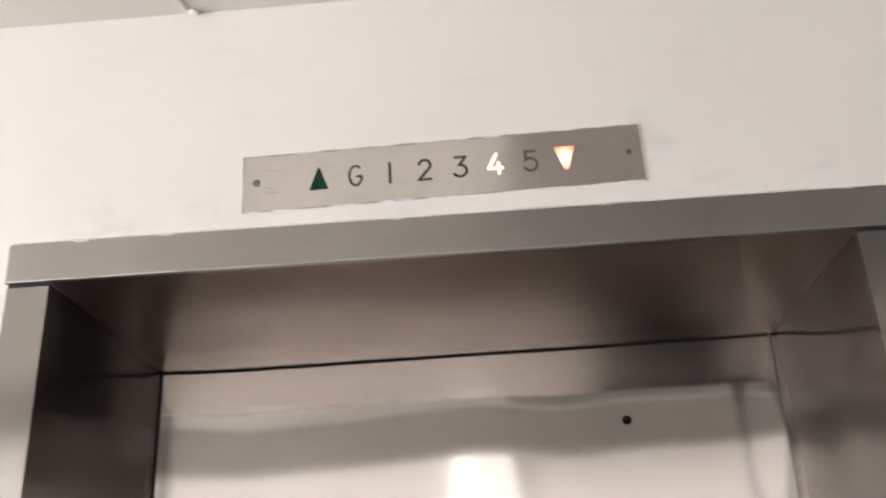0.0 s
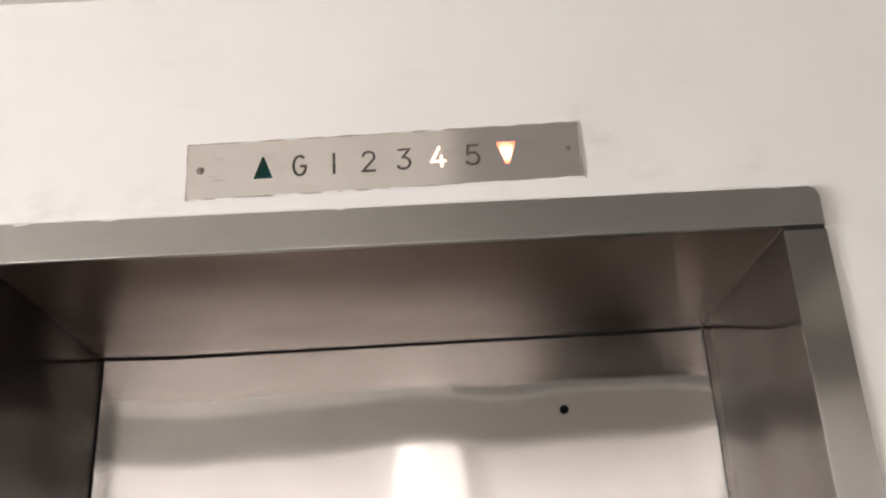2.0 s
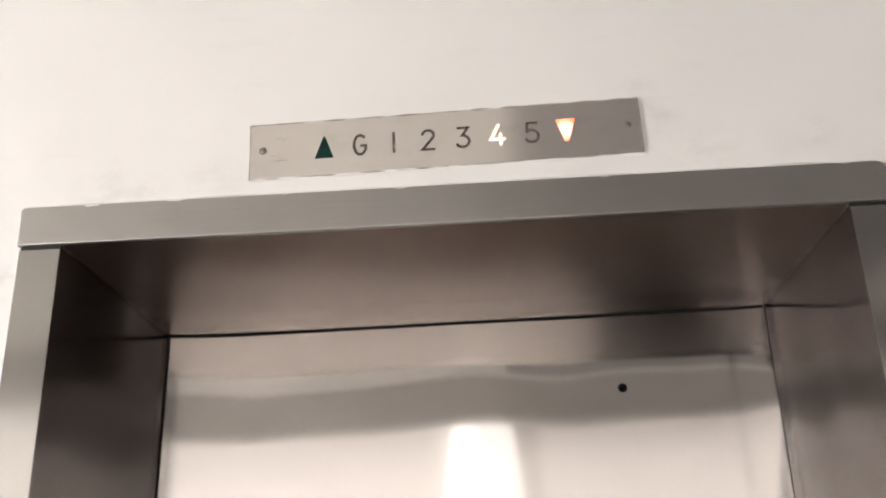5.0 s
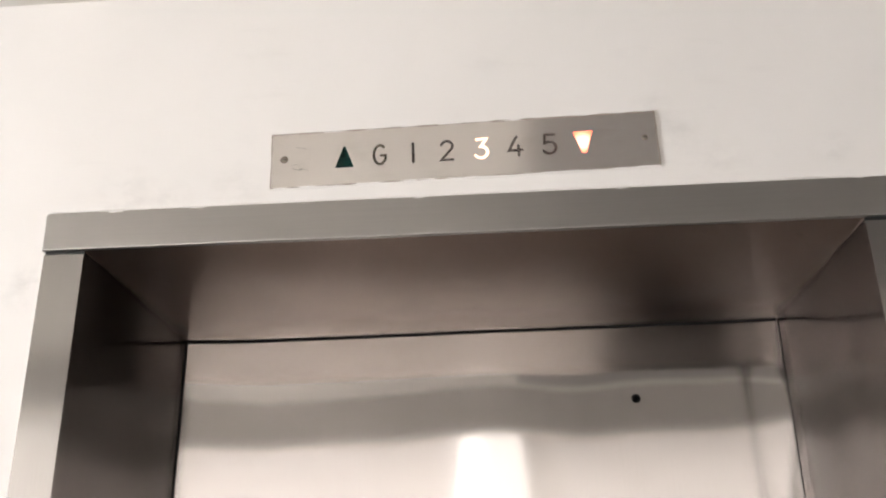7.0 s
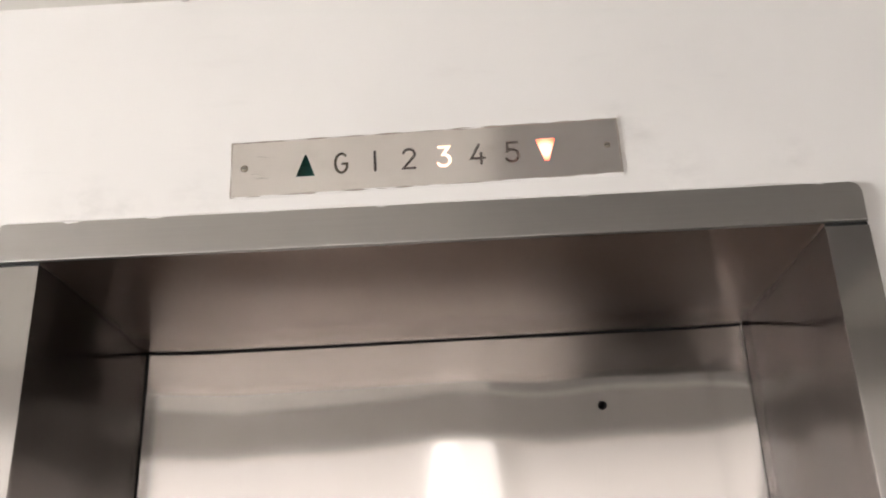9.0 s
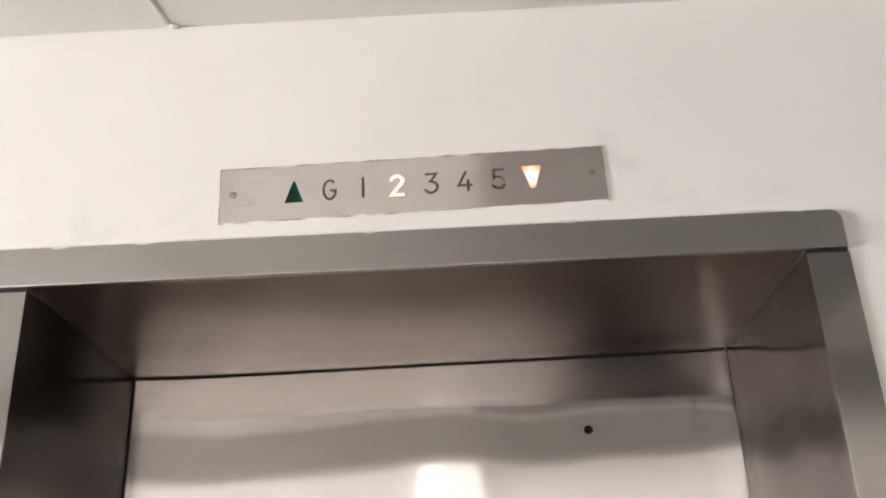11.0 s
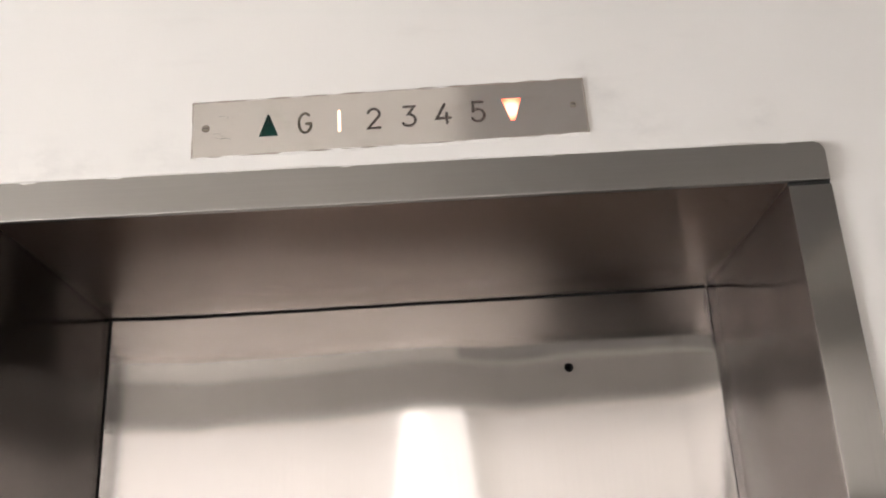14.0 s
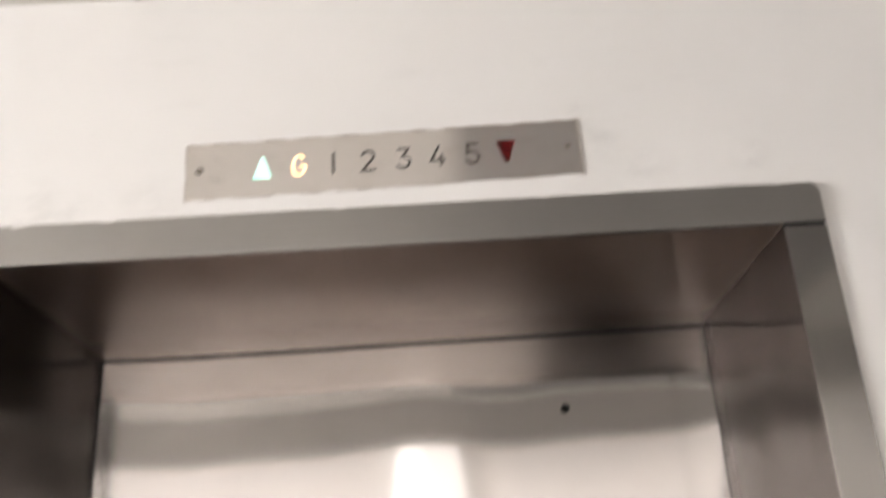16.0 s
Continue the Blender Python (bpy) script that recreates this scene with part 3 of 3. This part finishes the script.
def build_indicator():
    t = thing("floor_indicator", pose(PLATE_X, 0, PLATE_Z, 0, PLATE_TILT, 0), "brushed steel lift floor indicator plate with lit figures", "floor indicator")
    plate = part("face_plate", slab(rounded(-0.2325, PLATE_END, -0.0375, 0.0345, (0.001, 0.0015, 0.002, 0.006), 3), -0.0012, 0.0003, 0.0004), M_PLATE, t, "scratched brushed steel face plate")
    cuts = []
    for _, x, pens in GLYPHS:
        for pen in pens:
            cuts.append(slab(stroke([(x + a, b - 0.0010) for a, b in pen], 0.0034), -0.02, 0.02))
    cuts.append(slab(triangle(UP_X, 1), -0.02, 0.02))
    cuts.append(slab(triangle(DOWN_X, -1), -0.02, 0.02))
    plate.parent = None
    for cut in cuts:
        carve(plate, [cut])
    plate.parent = t
    for name, x, _ in GLYPHS:
        part("figure_lens", box(x - 0.0155, x + 0.0155, 0.0008, 0.0022, -0.019, 0.019), M_AMBER if name == "G" else M_DIGIT, t, f"smoked lens behind the figure {name}")
    part("up_arrow_lens", box(UP_X - 0.015, UP_X + 0.015, 0.0008, 0.0022, -0.019, 0.019), M_GREEN, t, "green lens of the up arrow")
    part("down_arrow_lens", box(DOWN_X - 0.015, DOWN_X + 0.015, 0.0008, 0.0022, -0.019, 0.019), M_RED, t, "red lens of the down arrow")
    lining = mesh_object("lamp_box", box(-0.2135, 0.2135, 0.0006, 0.055, -0.0265, 0.0265), M_BLACK)
    carve(lining, [box(-0.2120, 0.2120, -0.01, 0.052, -0.0250, 0.0250)])
    lining.parent = t
    tagged(lining, "black lamp box behind the plate")
    # brown line along the joint between plate and wall, uneven in width
    for (xa, za), (xb, zb) in (((-0.2325, 0.0345), (PLATE_END, 0.0345)), ((PLATE_END, 0.0345), (PLATE_END, -0.0375)), ((PLATE_END, -0.0375), (-0.2325, -0.0375)), ((-0.2325, -0.0375), (-0.2325, 0.0345))):
        n = 150 if za == zb else 24
        bm = bmesh.new()
        pairs = []
        for i in range(n + 1):
            x, z = xa + (xb - xa) * i / n, za + (zb - za) * i / n
            out = 0.00045 + 0.0012 * max(-0.36, noise.noise((x * 55, z * 55, 5.2)) + (0.12 if z > 0.03 else -0.05))
            ox, oz = (0.0, math.copysign(out, za)) if za == zb else (math.copysign(out, xa), 0.0)
            pairs.append([bm.verts.new(c) for c in ((x - ox, -0.0004, z - oz), (x - ox, -0.0015, z - oz), (x + ox, -0.0015, z + oz), (x + ox, -0.0004, z + oz))])
        for p, q in zip(pairs, pairs[1:]):
            for k in range(4):
                bm.faces.new((p[k], p[(k + 1) % 4], q[(k + 1) % 4], q[k]))
        bm.faces.new(pairs[0])
        bm.faces.new(pairs[-1])
        bmesh.ops.recalc_face_normals(bm, faces=bm.faces[:])
        part("edge_line", bm, M_EDGE_BROWN, t, "brown line along the plate's edge")
    for x, r in ((-0.2168, 0.0046), (0.2165, 0.0036)):
        part("washer", moved(lathe([(r + 0.0002, -0.0031), (r, -0.0034), (0, -0.0034)], 20), x, 0.0020, 0), M_RUST, t, "rusty brown countersink")
        screw = part("screw", moved(lathe([(0.0033, -0.0031), (0.0031, -0.0037), (0.0026, -0.0041), (0.0016, -0.0044), (0, -0.0045)], 20), x, 0.0020, 0), M_SCREW, t, "small steel screw", True)
        part("slot", box(x - 0.0024, x + 0.0024, -0.00265, -0.0020, -0.0005, 0.0005), M_BLACK, screw)
    for k, (x, z, bend) in enumerate(((-0.2085, -0.0085, 0.5), (-0.2060, -0.0120, -0.4), (-0.1985, -0.0140, 0.3), (-0.2020, 0.0150, 0.2))):
        pts = [(x + 0.012 * q, -0.00122, z + 0.004 * bend * math.sin(math.pi * q) - 0.002 * q) for q in [j / 8 for j in range(9)]]
        part("scratch", tube(pts, 0.00022, 6), M_SCREW, plate, "short curved scratch")
    lamps = {}
    for name, mat, label in (("figure_lamp", M_LAMP, "warm lamp that lights the figures"), ("up_lamp", M_LAMP_UP, "greenish white lamp of the up arrow"), ("down_lamp", M_LAMP_DOWN, "orange red lamp of the down arrow")):
        lamps[name] = part(name, box(-0.0145, 0.0145, 0.0, 0.004, -0.0185, 0.0185, 0.001), mat, t, label)
    return lamps


build_hall()
build_beam()
build_dark_panel()
build_corridor_fill()
build_paint_edges()
build_ceiling_cord()
build_wall_light()
build_added_window()
build_frame()
build_seam_strips()
build_door()
LAMPS = build_indicator()


def motions():
    """The lift comes down: the figure lamp goes from 4 to G, then the down arrow goes out and the up arrow lights."""
    at = {name: x for name, x, _ in GLYPHS}
    y = 0.0045
    stops = (("4", 0.0, 6.2), ("3", 6.3, 9.4), ("2", 9.5, 12.55), ("1", 12.68, 15.22), ("G", 15.32, 16.0))
    rows = []
    for name, t0, t1 in stops:
        rows += [(t0, pose(at[name], y, 0.0025)), (t1, pose(at[name], y, 0.0025))]
    walk(LAMPS["figure_lamp"], rows)
    up, down = 0.0010, 0.0022
    hide_l, hide_r = pose(-0.1900, y, up), pose(0.1900, y, down)
    walk(LAMPS["up_lamp"], [(0.0, hide_l), (15.2, hide_l), (15.3, pose(UP_X, y, up)), (16.0, pose(UP_X, y, up))])
    walk(LAMPS["down_lamp"], [(0.0, pose(DOWN_X, y, down)), (15.24, pose(DOWN_X, y, down)), (15.36, hide_r), (16.0, hide_r)])


motions()
